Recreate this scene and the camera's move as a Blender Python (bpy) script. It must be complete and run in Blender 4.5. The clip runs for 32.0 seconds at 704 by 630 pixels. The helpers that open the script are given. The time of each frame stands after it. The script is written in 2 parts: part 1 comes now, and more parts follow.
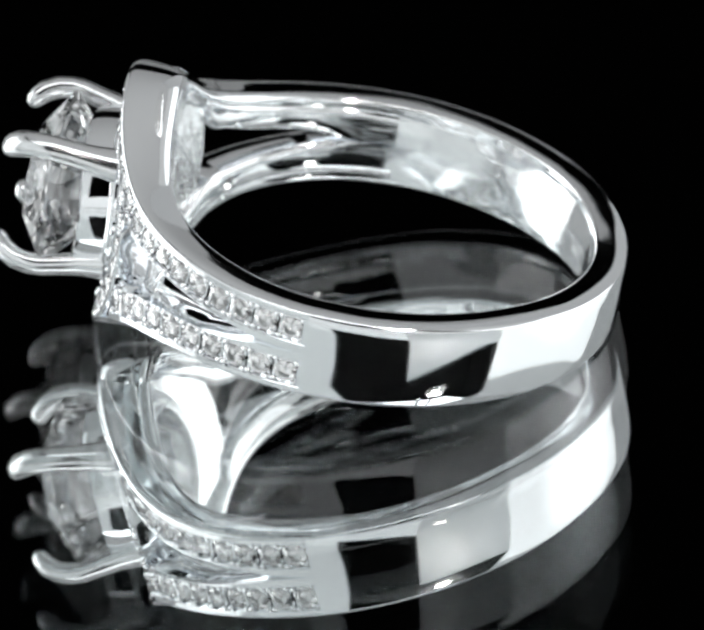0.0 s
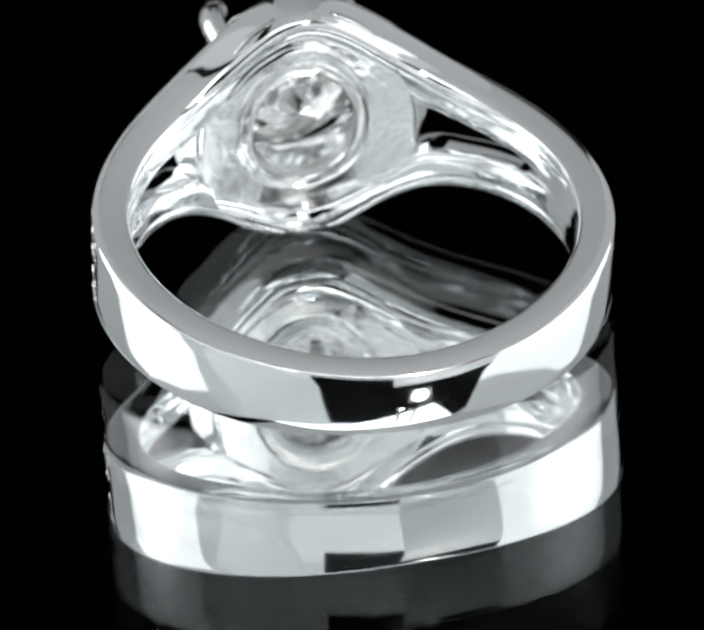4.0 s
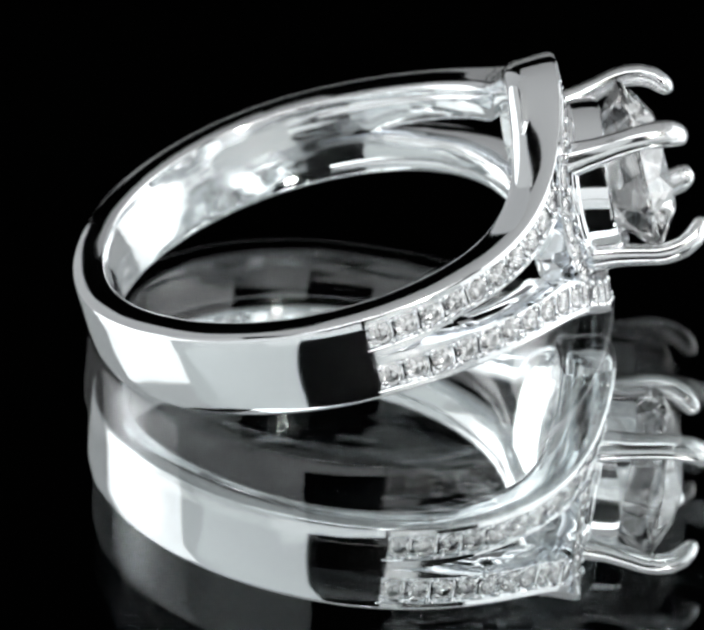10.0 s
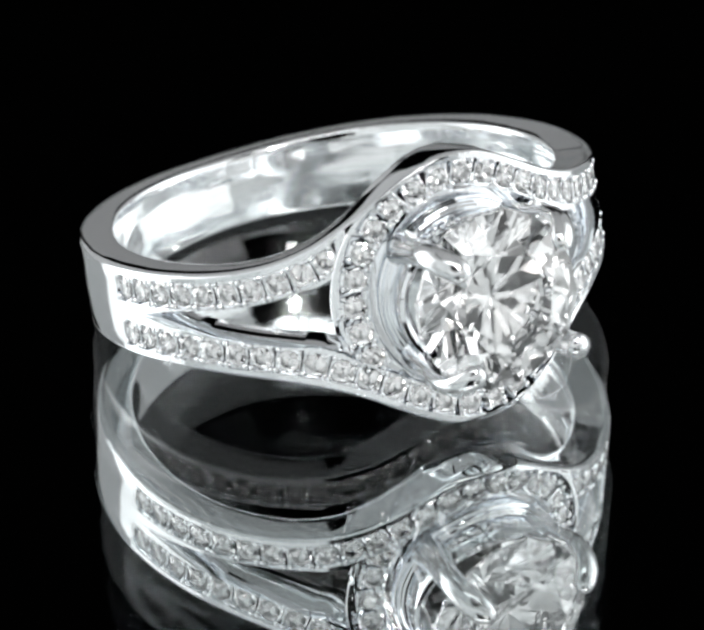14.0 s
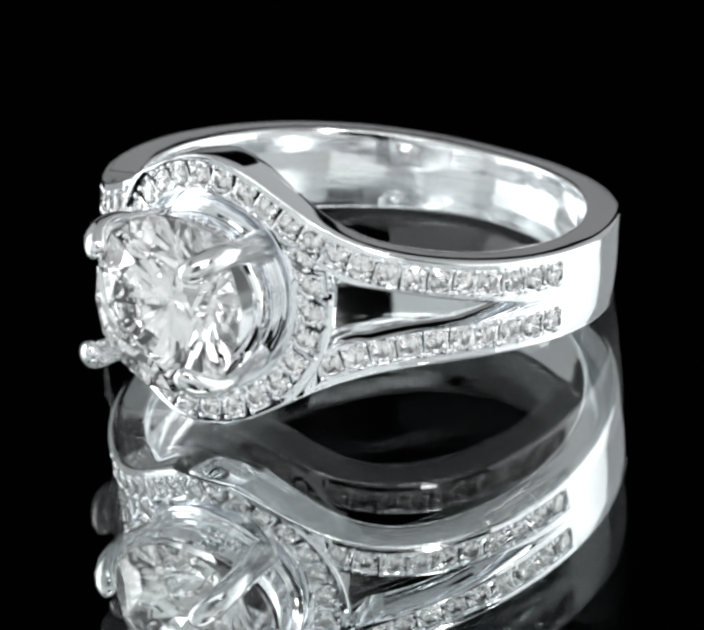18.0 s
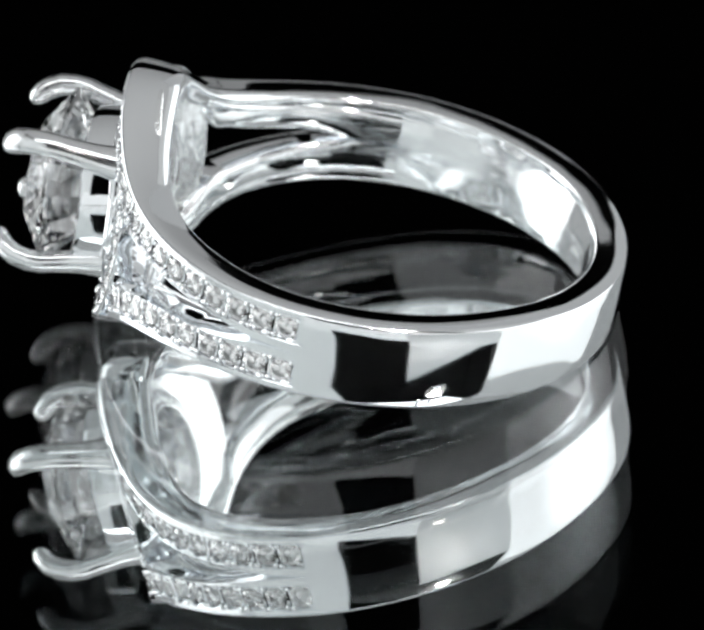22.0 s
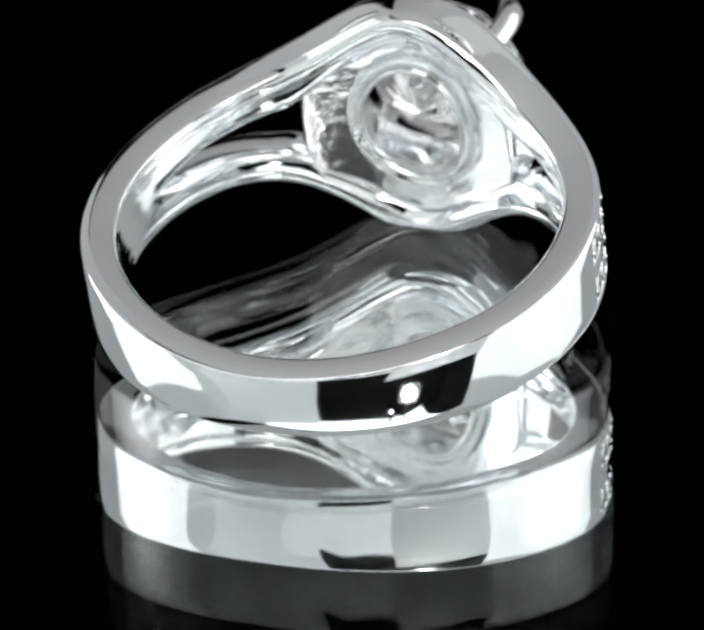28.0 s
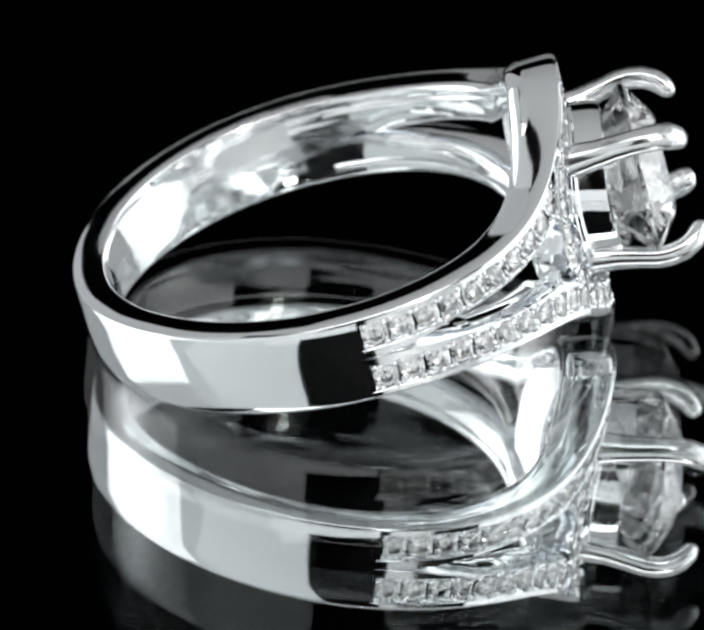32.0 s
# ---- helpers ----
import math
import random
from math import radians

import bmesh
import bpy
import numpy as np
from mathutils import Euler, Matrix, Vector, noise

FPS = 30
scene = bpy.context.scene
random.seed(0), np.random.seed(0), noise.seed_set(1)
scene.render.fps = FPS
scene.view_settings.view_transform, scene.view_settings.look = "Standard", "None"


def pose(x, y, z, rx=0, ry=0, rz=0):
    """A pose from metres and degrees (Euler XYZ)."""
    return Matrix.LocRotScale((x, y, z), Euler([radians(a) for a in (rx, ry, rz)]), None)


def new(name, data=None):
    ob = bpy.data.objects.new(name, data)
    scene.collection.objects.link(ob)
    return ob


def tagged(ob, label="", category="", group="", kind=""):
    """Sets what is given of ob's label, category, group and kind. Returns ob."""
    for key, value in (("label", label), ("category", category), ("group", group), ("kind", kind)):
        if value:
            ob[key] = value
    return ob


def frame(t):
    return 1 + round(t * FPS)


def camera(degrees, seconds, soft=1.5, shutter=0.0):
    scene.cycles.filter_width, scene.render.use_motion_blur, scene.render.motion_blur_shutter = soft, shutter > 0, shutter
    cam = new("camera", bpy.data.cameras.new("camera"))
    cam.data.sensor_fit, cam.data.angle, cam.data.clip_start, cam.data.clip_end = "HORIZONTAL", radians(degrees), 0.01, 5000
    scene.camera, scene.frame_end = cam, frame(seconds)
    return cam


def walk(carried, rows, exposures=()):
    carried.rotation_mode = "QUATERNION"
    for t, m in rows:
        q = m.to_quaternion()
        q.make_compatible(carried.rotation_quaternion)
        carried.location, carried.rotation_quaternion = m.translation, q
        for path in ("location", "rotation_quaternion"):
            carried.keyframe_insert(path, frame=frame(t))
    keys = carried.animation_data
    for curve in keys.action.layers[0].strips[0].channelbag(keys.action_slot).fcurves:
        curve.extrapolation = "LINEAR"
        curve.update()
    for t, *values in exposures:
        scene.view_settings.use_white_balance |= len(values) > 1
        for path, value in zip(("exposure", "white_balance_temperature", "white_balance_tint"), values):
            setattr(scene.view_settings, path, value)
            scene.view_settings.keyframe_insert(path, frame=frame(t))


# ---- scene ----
cam = camera(5.593, 32.0, soft=3.0)
# the camera stands still on a stand in front of the mirror
EYE, PITCH, ROLL = (-0.00004, -0.25602, 0.12983), 63.105, -2.85
CAM_POSE = Matrix.Translation(EYE) @ pose(0, 0, 0, PITCH) @ pose(0, 0, 0, 0, 0, ROLL)
# a macro lens: sharp at the near side of the ring, soft behind it
cam.data.dof.use_dof, cam.data.dof.focus_distance, cam.data.dof.aperture_fstop = True, 0.28, 120.0
walk(cam, [(0.0, CAM_POSE), (32.0, CAM_POSE)], exposures=[(0.0, 0.0), (32.0, 0.0)])

# ---- light: a dark room, lit by soft boxes, tent panels, small LEDs and one added fill panel ----
world = bpy.data.worlds.new("world")
world.use_nodes = True
world.node_tree.nodes["Background"].inputs[0].default_value = (0.0, 0.0, 0.0, 1)
world.node_tree.nodes["Background"].inputs[1].default_value = 1.0
scene.world = world
scene.cycles.max_bounces, scene.cycles.transmission_bounces, scene.cycles.glossy_bounces = 26, 24, 8

MM = 0.001
PERIOD = 21.93          # seconds for one turn of the ring
FRONT = 15.715          # the head faces the camera
ROLL_OVER = 0.8
TILT = 10.45            # the ring lies on its head and the back of its band


# ---- materials ----
def material(name):
    m = bpy.data.materials.new(name)
    m.use_nodes = True
    nt = m.node_tree
    return m, nt, nt.nodes["Principled BSDF"]


def metal(name, colour, rough, bump=0.0, scale=900.0, waves=0.0, drawn=None):
    m, nt, b = material(name)
    b.inputs["Base Color"].default_value = (*colour, 1)
    b.inputs["Metallic"].default_value = 1.0
    tex = nt.nodes.new("ShaderNodeTexNoise")
    co = nt.nodes.new("ShaderNodeTexCoord")
    tex.inputs["Scale"].default_value = scale
    if drawn:
        grain = nt.nodes.new("ShaderNodeMapping")
        grain.inputs["Scale"].default_value = drawn
        nt.links.new(co.outputs["Object"], grain.inputs["Vector"])
        nt.links.new(grain.outputs["Vector"], tex.inputs["Vector"])
    else:
        nt.links.new(co.outputs["Object"], tex.inputs["Vector"])
    tex.inputs["Detail"].default_value = 4
    ramp = nt.nodes.new("ShaderNodeMapRange")
    ramp.inputs["To Min"].default_value = rough * 0.6
    ramp.inputs["To Max"].default_value = rough * 1.5
    nt.links.new(tex.outputs["Fac"], ramp.inputs["Value"])
    nt.links.new(ramp.outputs["Result"], b.inputs["Roughness"])
    if waves:
        big = nt.nodes.new("ShaderNodeTexNoise")
        big.inputs["Scale"].default_value = 260
        big.inputs["Detail"].default_value = 1
        nt.links.new(co.outputs["Object"], big.inputs["Vector"])
        bw = nt.nodes.new("ShaderNodeBump")
        bw.inputs["Strength"].default_value = waves
        bw.inputs["Distance"].default_value = 0.0002
        nt.links.new(big.outputs["Fac"], bw.inputs["Height"])
        nt.links.new(bw.outputs["Normal"], b.inputs["Normal"])
    if bump:
        bp = nt.nodes.new("ShaderNodeBump")
        bp.inputs["Strength"].default_value = bump
        bp.inputs["Distance"].default_value = 0.0001
        nt.links.new(tex.outputs["Fac"], bp.inputs["Height"])
        if waves:
            nt.links.new(bw.outputs["Normal"], bp.inputs["Normal"])
        nt.links.new(bp.outputs["Normal"], b.inputs["Normal"])
    return m


def gem(name, ior, colour=(1, 1, 1)):
    m, nt, b = material(name)
    b.inputs["Base Color"].default_value = (*colour, 1)
    b.inputs["Roughness"].default_value = 0.0
    b.inputs["IOR"].default_value = ior
    b.inputs["Transmission Weight"].default_value = 1.0
    return m


def matte(name, colour, rough=0.9):
    m, nt, b = material(name)
    tex = nt.nodes.new("ShaderNodeTexNoise")
    tex.inputs["Scale"].default_value = 60
    mix = nt.nodes.new("ShaderNodeMixRGB")
    mix.inputs[1].default_value = (*[c * 0.8 for c in colour], 1)
    mix.inputs[2].default_value = (*[c * 1.2 for c in colour], 1)
    nt.links.new(tex.outputs["Fac"], mix.inputs[0])
    nt.links.new(mix.outputs[0], b.inputs["Base Color"])
    b.inputs["Roughness"].default_value = rough
    b.inputs["Specular IOR Level"].default_value = 0.0
    return m


def glow(name, colour, strength, spot=None, reach=0.3, edge=1.0):
    """A lit diffuser; spot: where the lamp stands behind it, from which it falls off to edge times its strength."""
    m, nt, b = material(name)
    b.inputs["Base Color"].default_value = (0.03, 0.03, 0.03, 1)
    b.inputs["Emission Color"].default_value = (*colour, 1)
    b.inputs["Emission Strength"].default_value = strength
    if spot:
        co = nt.nodes.new("ShaderNodeTexCoord")
        dist = nt.nodes.new("ShaderNodeVectorMath")
        dist.operation = "DISTANCE"
        dist.inputs[1].default_value = spot
        fall = nt.nodes.new("ShaderNodeMapRange")
        fall.interpolation_type = "SMOOTHSTEP"
        fall.inputs["From Max"].default_value = reach
        fall.inputs["To Min"].default_value = strength
        fall.inputs["To Max"].default_value = strength * edge
        nt.links.new(co.outputs["Object"], dist.inputs[0])
        nt.links.new(dist.outputs["Value"], fall.inputs["Value"])
        nt.links.new(fall.outputs["Result"], b.inputs["Emission Strength"])
    return m


SILVER = metal("polished_silver", (0.915, 0.93, 0.945), 0.06, waves=0.35)
SATIN = metal("worn_silver", (0.915, 0.93, 0.94), 0.06, 0.3, 1.0, drawn=(130, 130, 1700))
CLAW = metal("filed_silver", (0.84, 0.85, 0.86), 0.15, waves=0.6)
CAST = metal("cast_silver", (0.9, 0.915, 0.92), 0.17, 0.45, 2200.0, waves=1.0)
DIAMOND = gem("white_gemstone", 2.4)
PAVE = gem("small_gemstone", 2.4)
GLASS = gem("mirror_glass", 1.44, (0.975, 0.985, 0.985))
SILVERING = metal("mirror_silvering", (0.81, 0.825, 0.825), 0.0)
BLACK = matte("black_cloth", (0.0015, 0.0015, 0.0015))
HOUSING = matte("black_housing", (0.01, 0.01, 0.01), 0.6)
SOFT_L = glow("diffuser_left", (0.97, 0.99, 1.0), 5.0, (-0.315, 0.085, 0.08), 0.13, 0.28)
SOFT_R = glow("diffuser_right", (0.97, 0.99, 1.0), 3.0, (0.31, 0.05, 0.08), 0.17, 0.42)
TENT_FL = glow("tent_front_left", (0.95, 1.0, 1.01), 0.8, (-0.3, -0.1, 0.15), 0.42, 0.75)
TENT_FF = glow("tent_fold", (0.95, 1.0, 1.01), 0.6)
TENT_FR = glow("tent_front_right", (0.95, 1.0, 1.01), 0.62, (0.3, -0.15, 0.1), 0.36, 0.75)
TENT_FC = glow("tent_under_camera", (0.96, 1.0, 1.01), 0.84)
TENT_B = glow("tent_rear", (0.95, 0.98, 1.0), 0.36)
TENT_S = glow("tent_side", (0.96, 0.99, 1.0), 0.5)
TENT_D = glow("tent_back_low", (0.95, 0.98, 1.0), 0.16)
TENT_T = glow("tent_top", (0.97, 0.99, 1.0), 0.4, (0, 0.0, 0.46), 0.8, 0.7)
# added fill light, far brighter than the tent roof, to lift the stones
STONE_FILL = glow("stone_fill", (0.97, 0.99, 1.0), 3.0)
LED = glow("led_die", (1.0, 0.98, 0.95), 600.0)


# ---- mesh helpers ----
def mesh_from(name, verts, faces, mat, smooth=True, angle=None):
    me = bpy.data.meshes.new(name)
    me.from_pydata([tuple(v) for v in verts], [], faces)
    bm = bmesh.new()
    bm.from_mesh(me)
    bmesh.ops.recalc_face_normals(bm, faces=bm.faces)
    if smooth:
        lim = radians(angle or 34)
        for f in bm.faces:
            f.smooth = True
        for e in bm.edges:
            if len(e.link_faces) == 2 and e.calc_face_angle(0) > lim:
                e.smooth = False
    bm.to_mesh(me)
    bm.free()
    me.materials.append(mat)
    return me


def part(name, me, parent, label="", m=None):
    ob = new(name, me)
    ob.parent = parent
    if m is not None:
        ob.matrix_basis = m
    return tagged(ob, label) if label else ob


def loft(name, rows, mat, closed=False, angle=None, finger=None):
    """A skin over closed sections, each a list of as many points; finger: the material of the faces towards the finger."""
    n, k = len(rows), len(rows[0])
    verts = [p for r in rows for p in r]
    faces = []
    for i in range(n if closed else n - 1):
        a, b = i * k, (i + 1) % n * k
        for j in range(k):
            j2 = (j + 1) % k
            faces.append((a + j, a + j2, b + j2, b + j))
    if not closed:
        faces.append(tuple(range(k)))
        faces.append(tuple((n - 1) * k + j for j in reversed(range(k))))
    me = mesh_from(name, verts, faces, mat, True, angle)
    if finger:
        me.materials.append(finger)
        for f in me.polygons:
            away = Vector((f.center.x, f.center.y, 0)).normalized()
            if f.normal.dot(away) < -0.8:
                f.material_index = 1
    return me


def slab(name, x0, x1, y0, y1, z0, z1, mat):
    bm = bmesh.new()
    bmesh.ops.create_cube(bm, size=1.0, matrix=Matrix.Translation(((x0 + x1) / 2, (y0 + y1) / 2, (z0 + z1) / 2)) @ Matrix.Diagonal((x1 - x0, y1 - y0, z1 - z0, 1)))
    me = bpy.data.meshes.new(name)
    bm.to_mesh(me)
    bm.free()
    me.materials.append(mat)
    return me


# ---- the ring's own shape: u runs round the band in mm from the head, v along the finger ----
RO = 10.3
HALO = 5.5


def at(u, v, rho):
    """A point of the ring, rho mm from its axis."""
    a = u / RO
    return Vector((rho * math.sin(a), -rho * math.cos(a), v)) * MM


def smoothstep(a, b, x):
    t = min(1.0, max(0.0, (x - a) / (b - a)))
    return t * t * (3 - 2 * t)


def inner(u):
    a = math.degrees(u / RO)
    return 8.86 - 0.74 * math.exp(-(a / 36) ** 2) + 0.12 * smoothstep(90, 180, abs(a))


def curve(knots, x):
    """A smooth line through a few knots (Catmull-Rom)."""
    i = 1
    while i < len(knots) - 1 and knots[i][0] < x:
        i += 1
    (x0, y0), (x1, y1) = knots[i - 1], knots[i]
    s0 = (y1 - knots[i - 2][1]) / (x1 - knots[i - 2][0]) if i > 1 else 0.0
    s1 = (knots[i + 1][1] - y0) / (knots[i + 1][0] - x0) if i + 1 < len(knots) else 0.0
    h = x1 - x0
    t = min(1.0, max(0.0, (x - x0) / h))
    return (1 + 2 * t) * (1 - t) ** 2 * y0 + t * (1 - t) ** 2 * h * s0 + t * t * (3 - 2 * t) * y1 + t * t * (t - 1) * h * s1


WIDE = ((15.7, 0.0), (24.0, 0.08), (29.0, 0.26), (32.4, 0.34))


def swell(u):
    """The long arm sweeps off the halo more slowly than the short one."""
    return 0.2 * math.exp(-((u - 8.5) / 4.0) ** 2) * smoothstep(0.0, 8.0, u)


def row_v(u):
    """Middle of the upper stone row: over the halo, down the shoulder to the band."""
    return 0.9 + 3.68 * (0.8 * math.exp(-(u / 4.75) ** 2) + 0.2 * math.exp(-(u / 8.2) ** 2))


def edge(u):
    """Half the band's width: the bulge of the head, the shoulders, the slim back."""
    a = abs(u)
    return row_v(a) + 0.92 - (curve(WIDE, a) if a > 15.7 else 0.0)


def rounded(corners, radius=0.16, steps=3):
    """A polygon with its corners rounded."""
    out = []
    n = len(corners)
    for i in range(n):
        p, c, q = (Vector(corners[(i + k) % n]) for k in (-1, 0, 1))
        r = min(radius, (p - c).length * 0.45, (q - c).length * 0.45)
        a, b = c + (p - c).normalized() * r, c + (q - c).normalized() * r
        for s in range(steps + 1):
            t = s / steps
            out.append((1 - t) ** 2 * a + 2 * t * (1 - t) * c + t * t * b)
    return out


def flank_profile(w, ri, ro, u):
    """From the outer face over the polished flank to the finger side, whose edge is well rounded; the flank leans inwards away from the head."""
    t, q = ro - ri, smoothstep(4.0, 12.0, abs(u))
    stops = (1.0, 0.985, 0.94, 0.87, 0.79, 0.69, 0.58, 0.47, 0.37, 0.28, 0.2, 0.13, 0.07, 0.025, 0.0)
    flat = (0.15, 0.09, 0.045, 0.02, 0.008, 0.0, 0.0, 0.004, 0.01, 0.022, 0.05, 0.1, 0.17, 0.27, 0.42)
    lean = (0.2, 0.15, 0.09, 0.045, 0.015, 0.0, 0.004, 0.009, 0.015, 0.021, 0.029, 0.041, 0.062, 0.1, 0.18)
    back = (0.2, 0.16, 0.12, 0.085, 0.055, 0.03, 0.01, 0.0, 0.001, 0.003, 0.007, 0.015, 0.035, 0.08, 0.17)
    b = smoothstep(18.0, 25.0, abs(u))
    return [(w - (d0 + (d1 - d0) * q) * (1 - b) - d2 * b, ri + f * t) for f, d0, d1, d2 in zip(stops, flat, lean, back)]


def band_mesh():
    rows = []
    n = 96
    u1 = math.radians(87) * RO
    total = math.tau * RO - 2 * u1
    for i in range(n + 1):
        u = u1 + total * i / n
        uu = u if u < math.pi * RO else math.tau * RO - u
        w, ri = edge(uu), inner(uu)
        k = smoothstep(15.7, 20.0, uu)
        side = flank_profile(w, ri, RO - 0.03 * k, uu)
        out = [(f * (w - 0.21), RO + (0.05 - 0.08 * f * f) * k) for f in (-0.66, -0.33, 0, 0.33, 0.66)]
        back = [(f * (w - 0.44 + 0.25 * smoothstep(18.0, 25.0, uu)), ri - 0.11 * (1 - f * f)) for f in (0.8, 0.6, 0.4, 0.2, 0, -0.2, -0.4, -0.6, -0.8)]
        sec = out + side + back + [(-v, r) for v, r in reversed(side)]
        rows.append([at(u, v, r) for v, r in sec])
    return loft("band", rows, SILVER, False, 40, SATIN)


def shoulder_mesh(plain_from):
    """The upper right branch, from the band to the head. Its channel runs from the band to plain_from; past that it only fills the corner beside the halo."""
    rows = []
    n = 72
    u1, u0 = math.radians(87.3) * RO, 4.5 if plain_from > 0 else 0.0
    for i in range(n + 1):
        u = u1 + (u0 - u1) * i / n
        w, ri = edge(u), inner(u)
        c = row_v(u)
        if plain_from < 0:
            w, c = w + swell(u), c + swell(u)
        # the two branches run together next to the band
        low = min(c - 0.66, max(0.15 * (13.4 - u), -0.004))
        low += (c - 0.62 - low) * smoothstep(6.5, 4.5, u)
        ch = plain_from < u < 15.45
        top = RO
        if u < plain_from:
            low = min(w - 0.12, max(low, math.sqrt(max(0.0, 5.35 ** 2 - u * u))))
            top = RO - 0.1
        g0, g1 = max(low + 0.05, c - 0.54), max(low + 0.06, c + 0.54)
        g1 = min(g1, w - 0.05)
        g0 = min(g0, g1 - 0.005)
        d = 9.6 if ch else top - 0.01
        span = w - low
        # the inner edges slope into the cleft between the branches
        e = 0.3 * smoothstep(15.6, 12.5, u) * smoothstep(4.5, 7.5, u)
        sec = [(low, ri + 0.12), (low, top - 0.03 - e), (min(low + 0.02 + 0.5 * e, g0 - 0.035), top), (g0 - 0.02, top), (g0, top - 0.02), (g0 + 0.002, d), (g1 - 0.002, d), (g1, top - 0.02), (g1 + 0.02, top)]
        # the outer side lies under the flank
        sec += [(max(v, low + e), r) for v, r, e in ((max(w - 0.15, g1 + 0.025), top - 0.002, 0.1), (w - 0.2, top - 0.15, 0.09), (w - 0.2, ri + 0.6, 0.08), (w - 0.36, ri + 0.3, 0.07), (w - 0.5, ri + 0.06, 0.06))]
        # next to the band the two branches share one round back
        k = smoothstep(11.5, 15.0, u)
        first = min(0.5, 0.52 / span)
        for g in (0.05, 0.2, 0.4, 0.6, 0.8, 0.95):
            f = first + (1 - first) * g
            v = w - f * span
            own = ri + 0.55 * smoothstep(5.0, 2.5, u) * (1 - g / 3) - 0.07 * math.sin(math.pi * g) + (0.06 if g > 0.9 else 0.0)
            one = ri - 0.11 * (1 - (v / max(0.4, w - 0.44)) ** 2)
            sec.append((v, own + (one - own) * k))
        rows.append([at(u, v, r) for v, r in sec])
    return loft("shoulder", rows, SILVER, False, 40, SATIN)


def wall_mesh():
    """The polished flank of the head, one smooth sweep from shoulder to shoulder."""
    rows = []
    n = 120
    for i in range(n + 1):
        u = -21.5 + 43.0 * i / n
        k = smoothstep(16.0, 21.0, abs(u))
        lip = 1.35 - 0.8 * smoothstep(2.0, 9.0, abs(u))
        dish = 1 - 0.93 * smoothstep(2.0, 9.0, abs(u))
        off = 0.012 - 0.035 * k
        w, ri, ro = edge(u) + swell(u) + off, inner(u) - off, RO + off
        sec = [(w - 0.4, ri + 0.35), (w - 0.22, ro - 0.25)] + flank_profile(w, ri, ro, u) + [(w - 0.42 - f * (lip - 0.42), ri + e * dish) for f, e in ((0.2, -0.03), (0.45, 0.04), (0.75, 0.2), (1.0, 0.4))] + [(w - lip, ri + 0.45 * dish + 0.1)]
        rows.append([at(u, v, r) for v, r in sec])
    return loft("flank", rows, SILVER, False, 50, SATIN)


def halo_mesh():
    """The ring of small stones round the raised stone: outer rim, channel and the step inside it."""
    rows = []
    n = 128
    for i in range(n):
        th = math.tau * i / n
        deg = math.degrees(th)
        k = 0.0
        for c in (47, 227):
            dd = abs((deg - c + 180) % 360 - 180)
            k = max(k, 1 - smoothstep(34, 40, dd))
        near = 1 - smoothstep(6, 26, min(abs(deg - 90), abs(deg - 270)))
        rim = 10.4 - 0.66 * k - 0.13 * near
        ro = HALO
        while ro > 4.9 and ro * abs(math.sin(th)) > edge(ro * math.cos(th)) - 0.1 - 0.24 * k - 0.12 * near:
            ro -= 0.01
        wall = min(5.28, ro - 0.1)
        sec = [(ro, 9.1), (ro, rim - 0.04), (ro - 0.04, rim), (wall + 0.03, rim), (wall, min(rim, 9.6)), (4.1, 9.6), (4.08, 9.92), (4.05, 9.95), (3.99, 9.95), (3.96, 9.9), (3.93, 9.5), (3.2, 9.5), (3.2, 9.1)]
        rows.append([at(r * math.cos(th), r * math.sin(th), rho) for r, rho in sec])
    return loft("halo", rows, SILVER, True)


def collar_mesh():
    """The polished cup under the raised stone."""
    rows = []
    for i in range(96):
        th = math.tau * i / 96
        sec = [(3.68, 9.3), (3.67, 10.12), (3.63, 10.25), (3.56, 10.28), (3.51, 10.2), (3.46, 10.36), (3.4, 10.4), (3.33, 10.36), (3.25, 10.42), (3.2, 10.8), (3.14, 11.25), (3.06, 11.48), (2.92, 11.54), (2.76, 11.46), (2.56, 10.8), (2.52, 10.1), (2.52, 9.3), (3.6, 9.3)]
        rows.append([at(r * math.cos(th), r * math.sin(th), rho) for r, rho in sec])
    return loft("collar", rows, SILVER, True)


def gallery_mesh():
    """The inside of the head, open towards the finger."""
    rows = []
    for i in range(96):
        th = math.tau * i / 96
        wob = 0.03 * math.sin(3 * th + 1) + 0.02 * math.sin(7 * th)
        lip = 0.12 * smoothstep(-0.4, 0.6, math.cos(th - 2.6))
        sec = [(2.5, 9.4), (2.5 + wob, 8.9), (2.54 + wob, 8.62 - lip), (2.6 + wob, 8.54 - lip), (2.7 + wob, 8.54 - lip), (2.78 + wob, 8.62 - lip),
               (2.86, 8.8), (3.0, 8.84), (3.12, 8.74 - lip), (3.24, 8.76 - lip), (3.36, 8.86), (4.2, 8.8), (5.1, 8.74), (5.36, 8.72), (5.42, 8.78), (5.42, 8.9), (5.2, 9.4)]
        rows.append([at(r * math.cos(th), r * math.sin(th), rho) for r, rho in sec])
    return loft("gallery", rows, CAST, True)


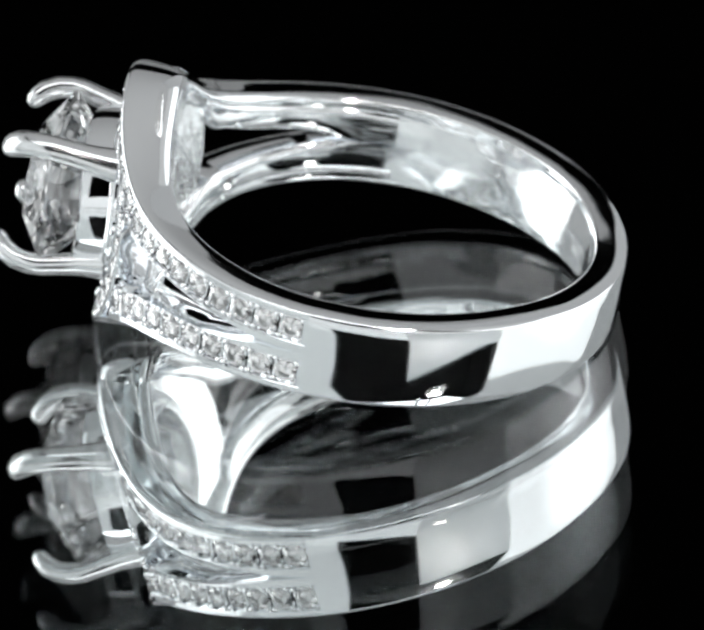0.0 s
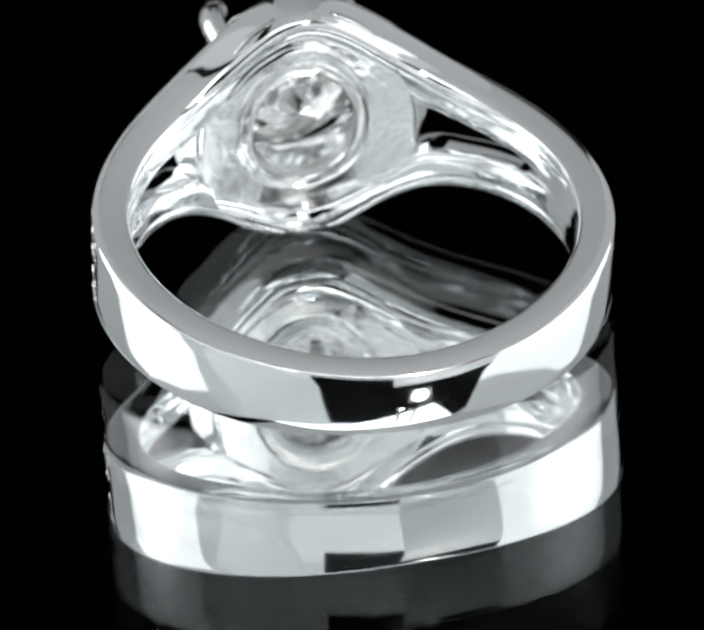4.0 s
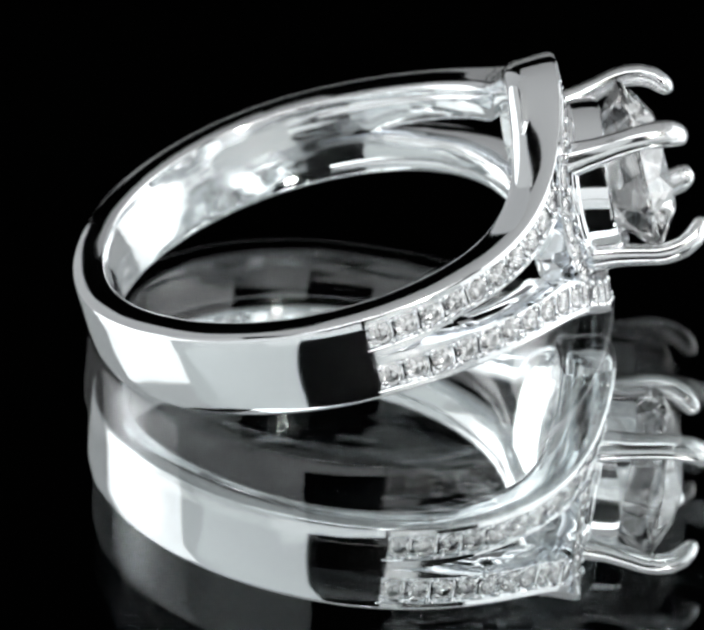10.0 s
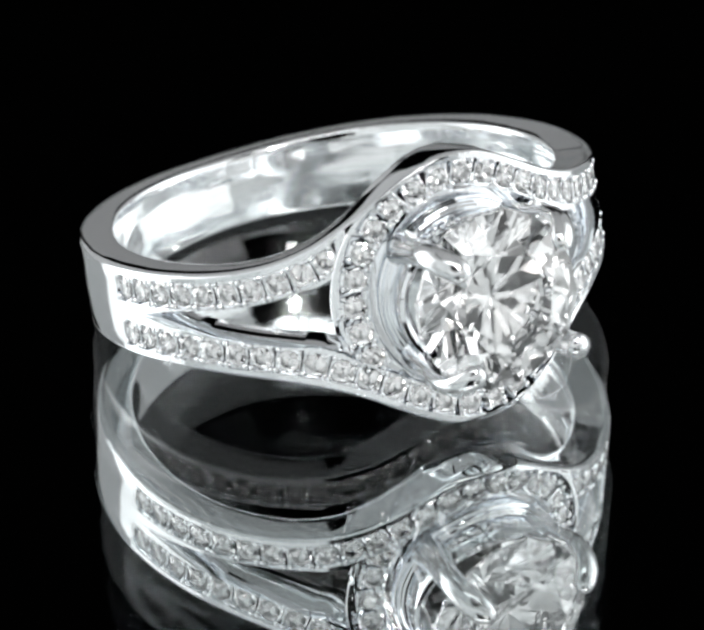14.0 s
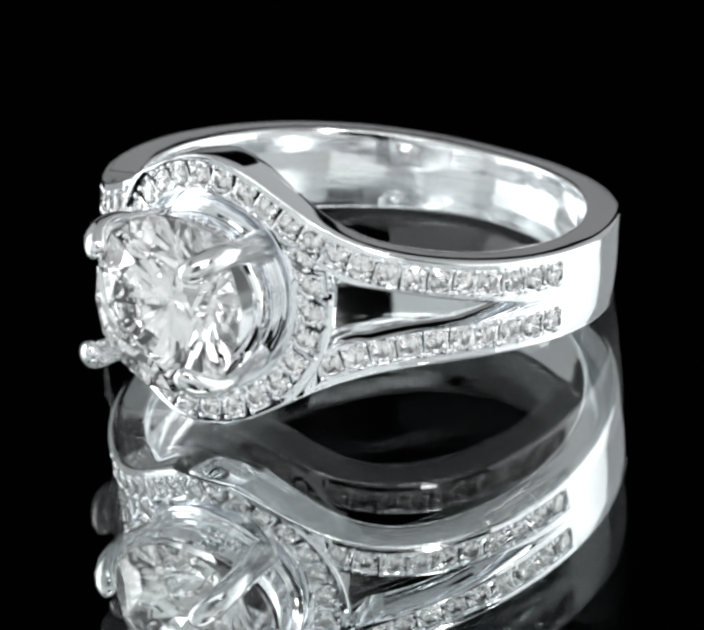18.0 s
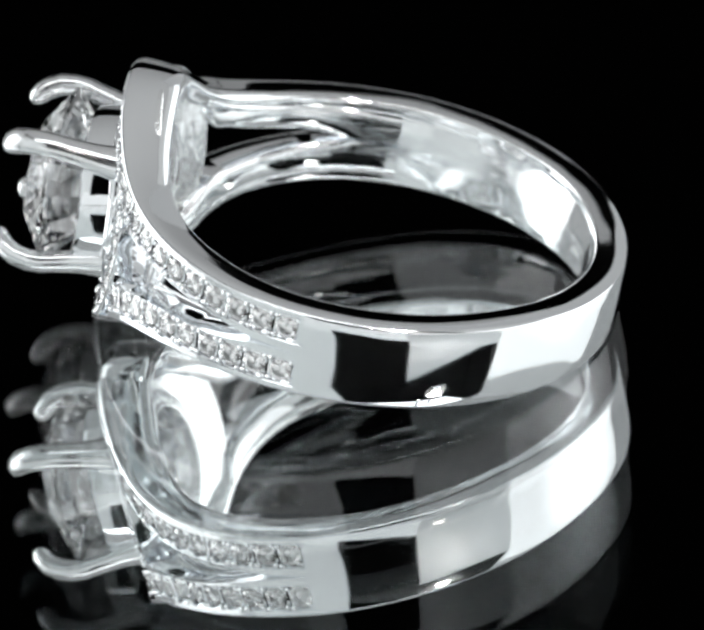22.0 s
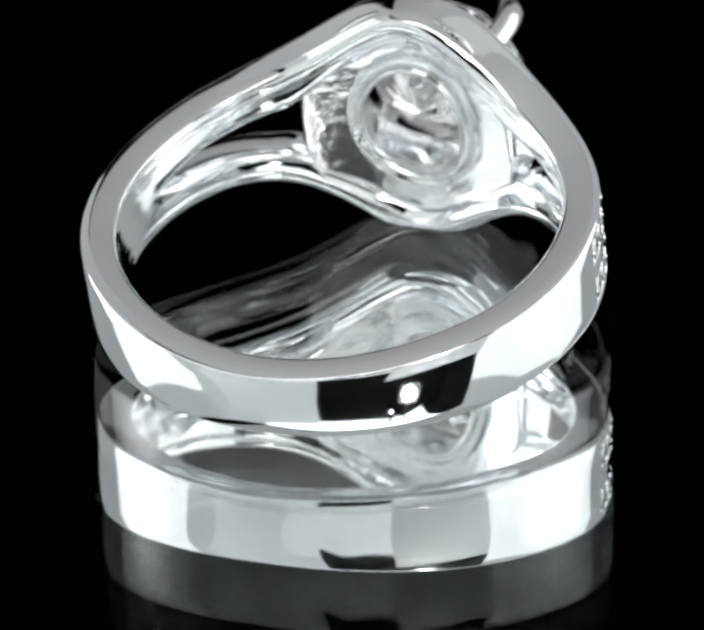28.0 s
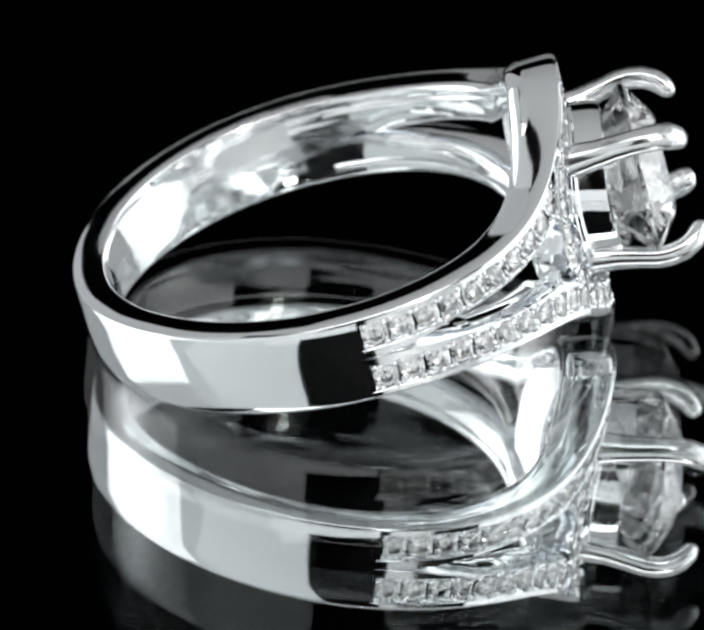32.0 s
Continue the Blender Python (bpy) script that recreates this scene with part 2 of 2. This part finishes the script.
def brilliant_mesh(name, radius, mat, table=0.56, crown=0.32, pavilion=0.86, girdle=0.05):
    bm = bmesh.new()
    hand = random.Random(4)

    def put(r, deg, z):
        # cut by hand: no two facets meet quite alike
        r, deg, z = r * (1 + hand.uniform(-0.018, 0.018)), deg + hand.uniform(-2.0, 2.0), z + hand.uniform(-0.012, 0.012) * (abs(z) > 0.05)
        bm.verts.new((r * radius * MM * math.cos(radians(deg)), r * radius * MM * math.sin(radians(deg)), z * radius * MM))
    for k in range(8):
        put(table, 45 * k, crown)
        put((1 + table) / 2 + 0.01, 45 * k + 22.5, crown * 0.57)
        put(0.17, 45 * k + 30, -pavilion * 0.857 - girdle / 2)
    for k in range(16):
        put(1.0, 22.5 * k, girdle / 2)
        put(1.0, 22.5 * k, -girdle / 2)
    put(0, 0, -pavilion - girdle / 2)
    bmesh.ops.convex_hull(bm, input=bm.verts)
    bmesh.ops.dissolve_limit(bm, angle_limit=0.01, verts=bm.verts, edges=bm.edges)
    bmesh.ops.recalc_face_normals(bm, faces=bm.faces)
    me = bpy.data.meshes.new(name)
    bm.to_mesh(me)
    bm.free()
    me.materials.append(mat)
    return me


def small_stone_mesh(radius):
    """A single-cut stone: table, eight crown and eight pavilion facets."""
    bm = bmesh.new()
    for k in range(8):
        bm.verts.new((0.6 * radius * MM * math.cos(radians(45 * k)), 0.6 * radius * MM * math.sin(radians(45 * k)), 0.24 * radius * MM))
    for k in range(16):
        for z in (0.03, -0.03):
            bm.verts.new((radius * MM * math.cos(radians(22.5 * k)), radius * MM * math.sin(radians(22.5 * k)), z * radius * MM))
    bm.verts.new((0, 0, -0.84 * radius * MM))
    bmesh.ops.convex_hull(bm, input=bm.verts)
    bmesh.ops.dissolve_limit(bm, angle_limit=0.01, verts=bm.verts, edges=bm.edges)
    bmesh.ops.recalc_face_normals(bm, faces=bm.faces)
    me = bpy.data.meshes.new("small_stone")
    bm.to_mesh(me)
    bm.free()
    me.materials.append(PAVE)
    return me


def setting_mesh(long_in, long_out, half, hole):
    """The metal seat of one small stone: a block with a cone cut into it and a grain of metal at each corner."""
    bm = bmesh.new()
    n = 24
    rings = [[], [], [], []]
    for k in range(n):
        a = math.tau * k / n
        c, d = math.cos(a), math.sin(a)
        sq = 1 / max(abs(c), abs(d))
        x, y = c * sq, d * sq * half
        x *= (long_in + (long_out - long_in) * (y / half + 1) / 2) / 2
        for ring, p in zip(rings, ((x, y, -0.48), (x, y, 0.0), (hole * c, hole * d, 0.03), (0.15 * c, 0.15 * d, -0.44))):
            ring.append(bm.verts.new(Vector(p) * MM))
    for lo, hi in zip(rings, rings[1:]):
        for k in range(n):
            bm.faces.new((lo[k], lo[(k + 1) % n], hi[(k + 1) % n], hi[k]))
    for sy, lng in ((1, long_out), (-1, long_in)):
        for sx in (1, -1):
            bmesh.ops.create_icosphere(bm, subdivisions=2, radius=0.14 * MM, matrix=Matrix.Translation(Vector((sx * (lng / 2 - 0.09), sy * (half - 0.1), 0.05)) * MM))
    bmesh.ops.recalc_face_normals(bm, faces=bm.faces)
    for f in bm.faces:
        f.smooth = len(f.verts) == 3
    me = bpy.data.meshes.new("setting")
    bm.to_mesh(me)
    bm.free()
    me.materials.append(SILVER)
    return me


def tube_mesh(name, pts, radii, mat, sides=14, flat=1.0, side_axis=None):
    rows = []
    n = len(pts)
    for i, p in enumerate(pts):
        d = (pts[min(i + 1, n - 1)] - pts[max(i - 1, 0)]).normalized()
        a = (side_axis - d * side_axis.dot(d)).normalized()
        b = d.cross(a)
        rows.append([(p + (a * math.cos(math.tau * k / sides) + b * math.sin(math.tau * k / sides) * flat) * radii[i]) * MM for k in range(sides)])
    return loft(name, rows, mat, False, 60)


def surface_pose(u, v, rho, du, dv):
    """A stone's seat: z outwards, x along the row."""
    a = u / RO
    nrm = Vector((math.sin(a), -math.cos(a), 0))
    tan = (Vector((math.cos(a), math.sin(a), 0)) * du + Vector((0, 0, 1)) * dv).normalized()
    m = Matrix((tan, nrm.cross(tan), nrm)).transposed().to_4x4()
    m.translation = at(u, v, rho)
    return m


def spaced(path, start, step, stop):
    """Points at even steps along a finely drawn path of (u, v)."""
    out, walked, goal = [], 0.0, start
    for p, q in zip(path, path[1:]):
        d = math.hypot(q[0] - p[0], q[1] - p[1])
        while walked + d >= goal and goal <= stop:
            t = (goal - walked) / d
            out.append((p[0] + (q[0] - p[0]) * t, p[1] + (q[1] - p[1]) * t, q[0] - p[0], q[1] - p[1]))
            goal += step
        walked += d
    return out


def build_ring():
    ring = new("ring")
    tagged(ring, "polished silver ring with a round white stone, lying on a mirror", "ring")
    part("band", band_mesh(), ring, "plain polished back of the band")
    turn = pose(0, 0, 0, 0, 180, 0)
    long_arm = shoulder_mesh(-1.0)
    short_arm = shoulder_mesh(5.0)
    for v in short_arm.vertices:
        v.co.z *= -1
    short_arm.flip_normals()
    part("shoulder", long_arm, ring)
    part("shoulder", long_arm, ring, m=turn)
    part("shoulder", short_arm, ring)
    part("shoulder", short_arm, ring, m=turn)
    flank = wall_mesh()
    part("flank", flank, ring)
    part("flank", flank, ring, m=turn)
    part("halo", halo_mesh(), ring, "round halo set with small stones")
    collar = part("collar", collar_mesh(), ring)
    part("gallery", gallery_mesh(), ring, "rough cast inside of the head")
    # the stone rows
    small = small_stone_mesh(0.462)
    straight, bent = setting_mesh(1.0, 1.0, 0.53, 0.445), setting_mesh(0.895, 1.09, 0.53, 0.445)
    fine = [(15.75 - 15.75 * i / 200, row_v(15.75 - 15.75 * i / 200)) for i in range(201)]
    long_row = [(u, v + swell(u)) for u, v in fine]
    r = row_v(0)
    arc = [(-r * math.sin(radians(a)), r * math.cos(radians(a))) for a in range(1, 125)]
    seats = spaced(long_row + arc, 0.75, 1.08, 26.6)
    seats_short = spaced([(u, -v) for u, v in fine], 0.75, 1.08, 10.9)
    for rows in (seats, seats_short):
        for s in (1, -1):
            for i, (u, v, du, dv) in enumerate(rows):
                seat = surface_pose(u * s, v * s, RO - 0.15, du * s, dv * s)
                lie = pose(0, 0, ((i * 17) % 5 - 2) * 0.000008, 0, ((i * 11) % 5 - 2) * 1.2, ((i * 29) % 7 - 3) * 0.9)
                cup = part("setting", bent if rows is seats and u < 3.5 else straight, ring, m=seat @ lie)
                part("small_stone", small, cup, "tiny clear stone", lie.inverted() @ pose(0, 0, 0.000045, (i * 53) % 7 - 3, (i * 31) % 7 - 3, (i * 37) % 45))
    # the raised stone and its claws
    stone = brilliant_mesh("centre_stone", 3.5, DIAMOND, 0.58, 0.3, 0.86)
    seat = Matrix(((1, 0, 0), (0, 0, -1), (0, 1, 0))).to_4x4()
    seat.translation = Vector((0, -12.5, 0.03)) * MM
    part("centre_stone", stone, ring, "large round brilliant-cut clear stone", seat @ pose(0, 0, 0, 0, 0, 9))
    for a in (43, 137, 223, 317):
        ca, sa = math.cos(radians(a)), math.sin(radians(a))
        prof = [(3.25, 9.9), (3.32, 10.3), (3.42, 10.9), (3.62, 11.7), (3.8, 12.4), (3.82, 12.9), (3.72, 13.45), (3.46, 13.92), (3.14, 14.2), (2.92, 14.31), (2.78, 14.34), (2.7, 14.35)]
        pts = [Vector((q * ca, -h, q * sa + 0.03)) for q, h in prof]
        radii = [0.74, 0.66, 0.58, 0.53, 0.52, 0.53, 0.54, 0.54, 0.5, 0.43, 0.31, 0.12]
        part("prong", tube_mesh("prong", pts, radii, CLAW, 16, 0.78, Vector((-sa, 0, ca))), collar)
    return ring


RING = build_ring()

# ---- the mirror, the table and the dark room ----
mirror = new("mirror")
tagged(mirror, "thick glass mirror plate under the ring", "mirror", kind="structure")
part("glass", slab("glass", -0.15, 0.15, -0.15, 0.15, -0.00325, 0.0, GLASS), mirror)
part("silvering", slab("silvering", -0.15, 0.15, -0.15, 0.15, -0.0045, -0.003252, SILVERING), mirror)
tagged(new("table", slab("table", -0.8, 0.8, -0.8, 0.8, -0.03, -0.0046, BLACK)), "table under black cloth", "table", kind="structure")
for nm, b in (("wall_north", (-0.8, 0.8, 0.8, 0.82, -0.03, 1.2)), ("wall_south", (-0.8, 0.8, -0.82, -0.8, -0.03, 1.2)),
              ("wall_west", (-0.82, -0.8, -0.8, 0.8, -0.03, 1.2)), ("wall_east", (0.8, 0.82, -0.8, 0.8, -0.03, 1.2))):
    tagged(new(nm, slab(nm, *b, BLACK)), "black cloth backdrop", "wall", kind="structure")
tagged(new("ceiling", slab("ceiling", -0.8, 0.8, -0.8, 0.8, 1.2, 1.22, BLACK)), "black cloth ceiling", "ceiling", kind="structure")


def arc_mesh(name, az0, az1, r0, r1, z0, z1, mat, z2=None):
    """A curved sheet round the ring; az in degrees, 0 towards the camera, growing to the camera's right."""
    rows = []
    n = max(2, int(abs(az1 - az0) / 3))
    for i in range(n + 1):
        a = radians(az0 + (az1 - az0) * i / n)
        d = Vector((math.sin(a), -math.cos(a), 0))
        top = z1 if z2 is None else z1 + (z2 - z1) * math.sin(math.pi / 2 * i / n)
        rows.append([d * r0 + Vector((0, 0, z0)), d * r0 + Vector((0, 0, top)), d * r1 + Vector((0, 0, top)), d * r1 + Vector((0, 0, z0))])
    return loft(name, rows, mat, False, 40)


def curved_panel(name, label, group, az0, az1, radius, z0, z1, mat, z2=None):
    ob = new(name)
    tagged(ob, label, "lamp", group)
    part("diffuser", arc_mesh("diffuser", az0, az1, radius, radius + 0.003, z0, z1, mat, z2), ob)
    part("housing", arc_mesh("housing", az0, az1, radius + 0.0032, radius + 0.03, z0, z1, HOUSING, z2), ob)
    return ob


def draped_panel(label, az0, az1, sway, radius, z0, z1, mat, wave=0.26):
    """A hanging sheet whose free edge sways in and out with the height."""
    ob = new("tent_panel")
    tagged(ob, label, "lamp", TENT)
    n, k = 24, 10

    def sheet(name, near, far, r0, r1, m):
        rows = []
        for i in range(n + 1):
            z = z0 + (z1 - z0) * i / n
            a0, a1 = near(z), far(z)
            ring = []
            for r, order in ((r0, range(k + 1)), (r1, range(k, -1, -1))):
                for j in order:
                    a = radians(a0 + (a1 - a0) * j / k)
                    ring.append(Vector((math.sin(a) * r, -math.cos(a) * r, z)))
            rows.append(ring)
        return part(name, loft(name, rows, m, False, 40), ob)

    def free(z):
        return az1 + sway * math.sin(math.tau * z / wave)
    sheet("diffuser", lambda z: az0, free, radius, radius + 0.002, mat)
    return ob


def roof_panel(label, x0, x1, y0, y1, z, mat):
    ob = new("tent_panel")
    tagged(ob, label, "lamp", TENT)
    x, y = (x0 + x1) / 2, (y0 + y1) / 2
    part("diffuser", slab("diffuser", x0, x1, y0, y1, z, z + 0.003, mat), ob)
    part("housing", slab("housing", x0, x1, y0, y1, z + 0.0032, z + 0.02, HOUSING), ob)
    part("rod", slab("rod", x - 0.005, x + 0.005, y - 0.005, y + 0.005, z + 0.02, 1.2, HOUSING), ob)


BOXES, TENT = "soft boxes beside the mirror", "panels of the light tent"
GROUND = -0.0046
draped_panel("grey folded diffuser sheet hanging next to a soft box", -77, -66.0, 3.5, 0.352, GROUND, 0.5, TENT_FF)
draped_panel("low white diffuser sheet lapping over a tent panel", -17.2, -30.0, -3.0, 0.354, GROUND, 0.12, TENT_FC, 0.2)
curved_panel("softbox", "bright curved soft box beside the mirror", BOXES, -126, -76, 0.325, GROUND, 0.27, SOFT_L)
curved_panel("softbox", "bright curved soft box beside the mirror", BOXES, 58, 128, 0.325, GROUND, 0.27, SOFT_R)
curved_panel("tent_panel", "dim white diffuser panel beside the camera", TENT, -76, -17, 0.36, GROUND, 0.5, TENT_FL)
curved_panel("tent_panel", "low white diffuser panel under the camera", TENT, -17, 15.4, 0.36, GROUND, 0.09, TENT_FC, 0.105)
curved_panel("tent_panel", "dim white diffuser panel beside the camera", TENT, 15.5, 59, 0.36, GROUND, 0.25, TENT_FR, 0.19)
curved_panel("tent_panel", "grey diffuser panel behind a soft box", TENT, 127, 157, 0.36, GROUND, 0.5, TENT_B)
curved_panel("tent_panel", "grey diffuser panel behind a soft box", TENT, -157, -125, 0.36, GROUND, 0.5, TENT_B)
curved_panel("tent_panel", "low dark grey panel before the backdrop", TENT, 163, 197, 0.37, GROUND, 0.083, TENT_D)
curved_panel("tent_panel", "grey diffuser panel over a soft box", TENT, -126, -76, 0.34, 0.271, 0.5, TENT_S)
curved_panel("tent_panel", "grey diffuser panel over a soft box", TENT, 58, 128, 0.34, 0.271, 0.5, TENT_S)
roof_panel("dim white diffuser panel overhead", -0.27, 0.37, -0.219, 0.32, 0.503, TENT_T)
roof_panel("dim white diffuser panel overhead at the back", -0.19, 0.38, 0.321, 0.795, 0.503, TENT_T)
# unseen fill panel, added over the front to brighten stones, claws and halo
roof_panel("added bright fill panel overhead for the stones", -0.28, 0.28, -0.36, -0.22, 0.503, STONE_FILL)


def led(x, y, z, r=0.011):
    ob = new("led_lamp")
    tagged(ob, "small white LED lamp", "lamp", "LED lamps by the camera")
    bm = bmesh.new()
    bmesh.ops.create_icosphere(bm, subdivisions=2, radius=r)
    me = bpy.data.meshes.new("bulb")
    bm.to_mesh(me)
    bm.free()
    me.materials.append(LED)
    part("bulb", me, ob)
    part("housing", slab("housing", -r * 1.4, r * 1.4, -r * 4, -r * 0.6, -r * 1.4, r * 1.4, HOUSING), ob)
    turn = (Vector((-x, -y, -z))).to_track_quat("Y", "Z").to_matrix().to_4x4()
    rod = part("rod", slab("rod", -0.003, 0.003, -0.003, 0.003, 0.0, 1.2 - z, HOUSING), ob)
    back = turn @ Vector((0, -r * 4, 0))
    rod.matrix_basis = turn.inverted() @ Matrix.Translation(back)
    ob.matrix_basis = Matrix.Translation((x, y, z)) @ turn


led(0.123, -0.218, 0.224, 0.015)
led(0.094, -0.232, 0.285, 0.0035)


def motions():
    """The ring turns with the mirror's turntable."""
    lift = Matrix.Translation((0, 0, 0.00338)) @ pose(0, 0, 0, -TILT) @ pose(0, 0, 0, 0, -ROLL_OVER) @ Matrix.Translation((0, 0.00068, 0))
    rows = []
    for i in range(65):
        t = i * 0.5
        rows.append((t, pose(0, 0, 0, 0, 0, (FRONT - t) * 360 / PERIOD) @ lift))
    walk(RING, rows)


motions()
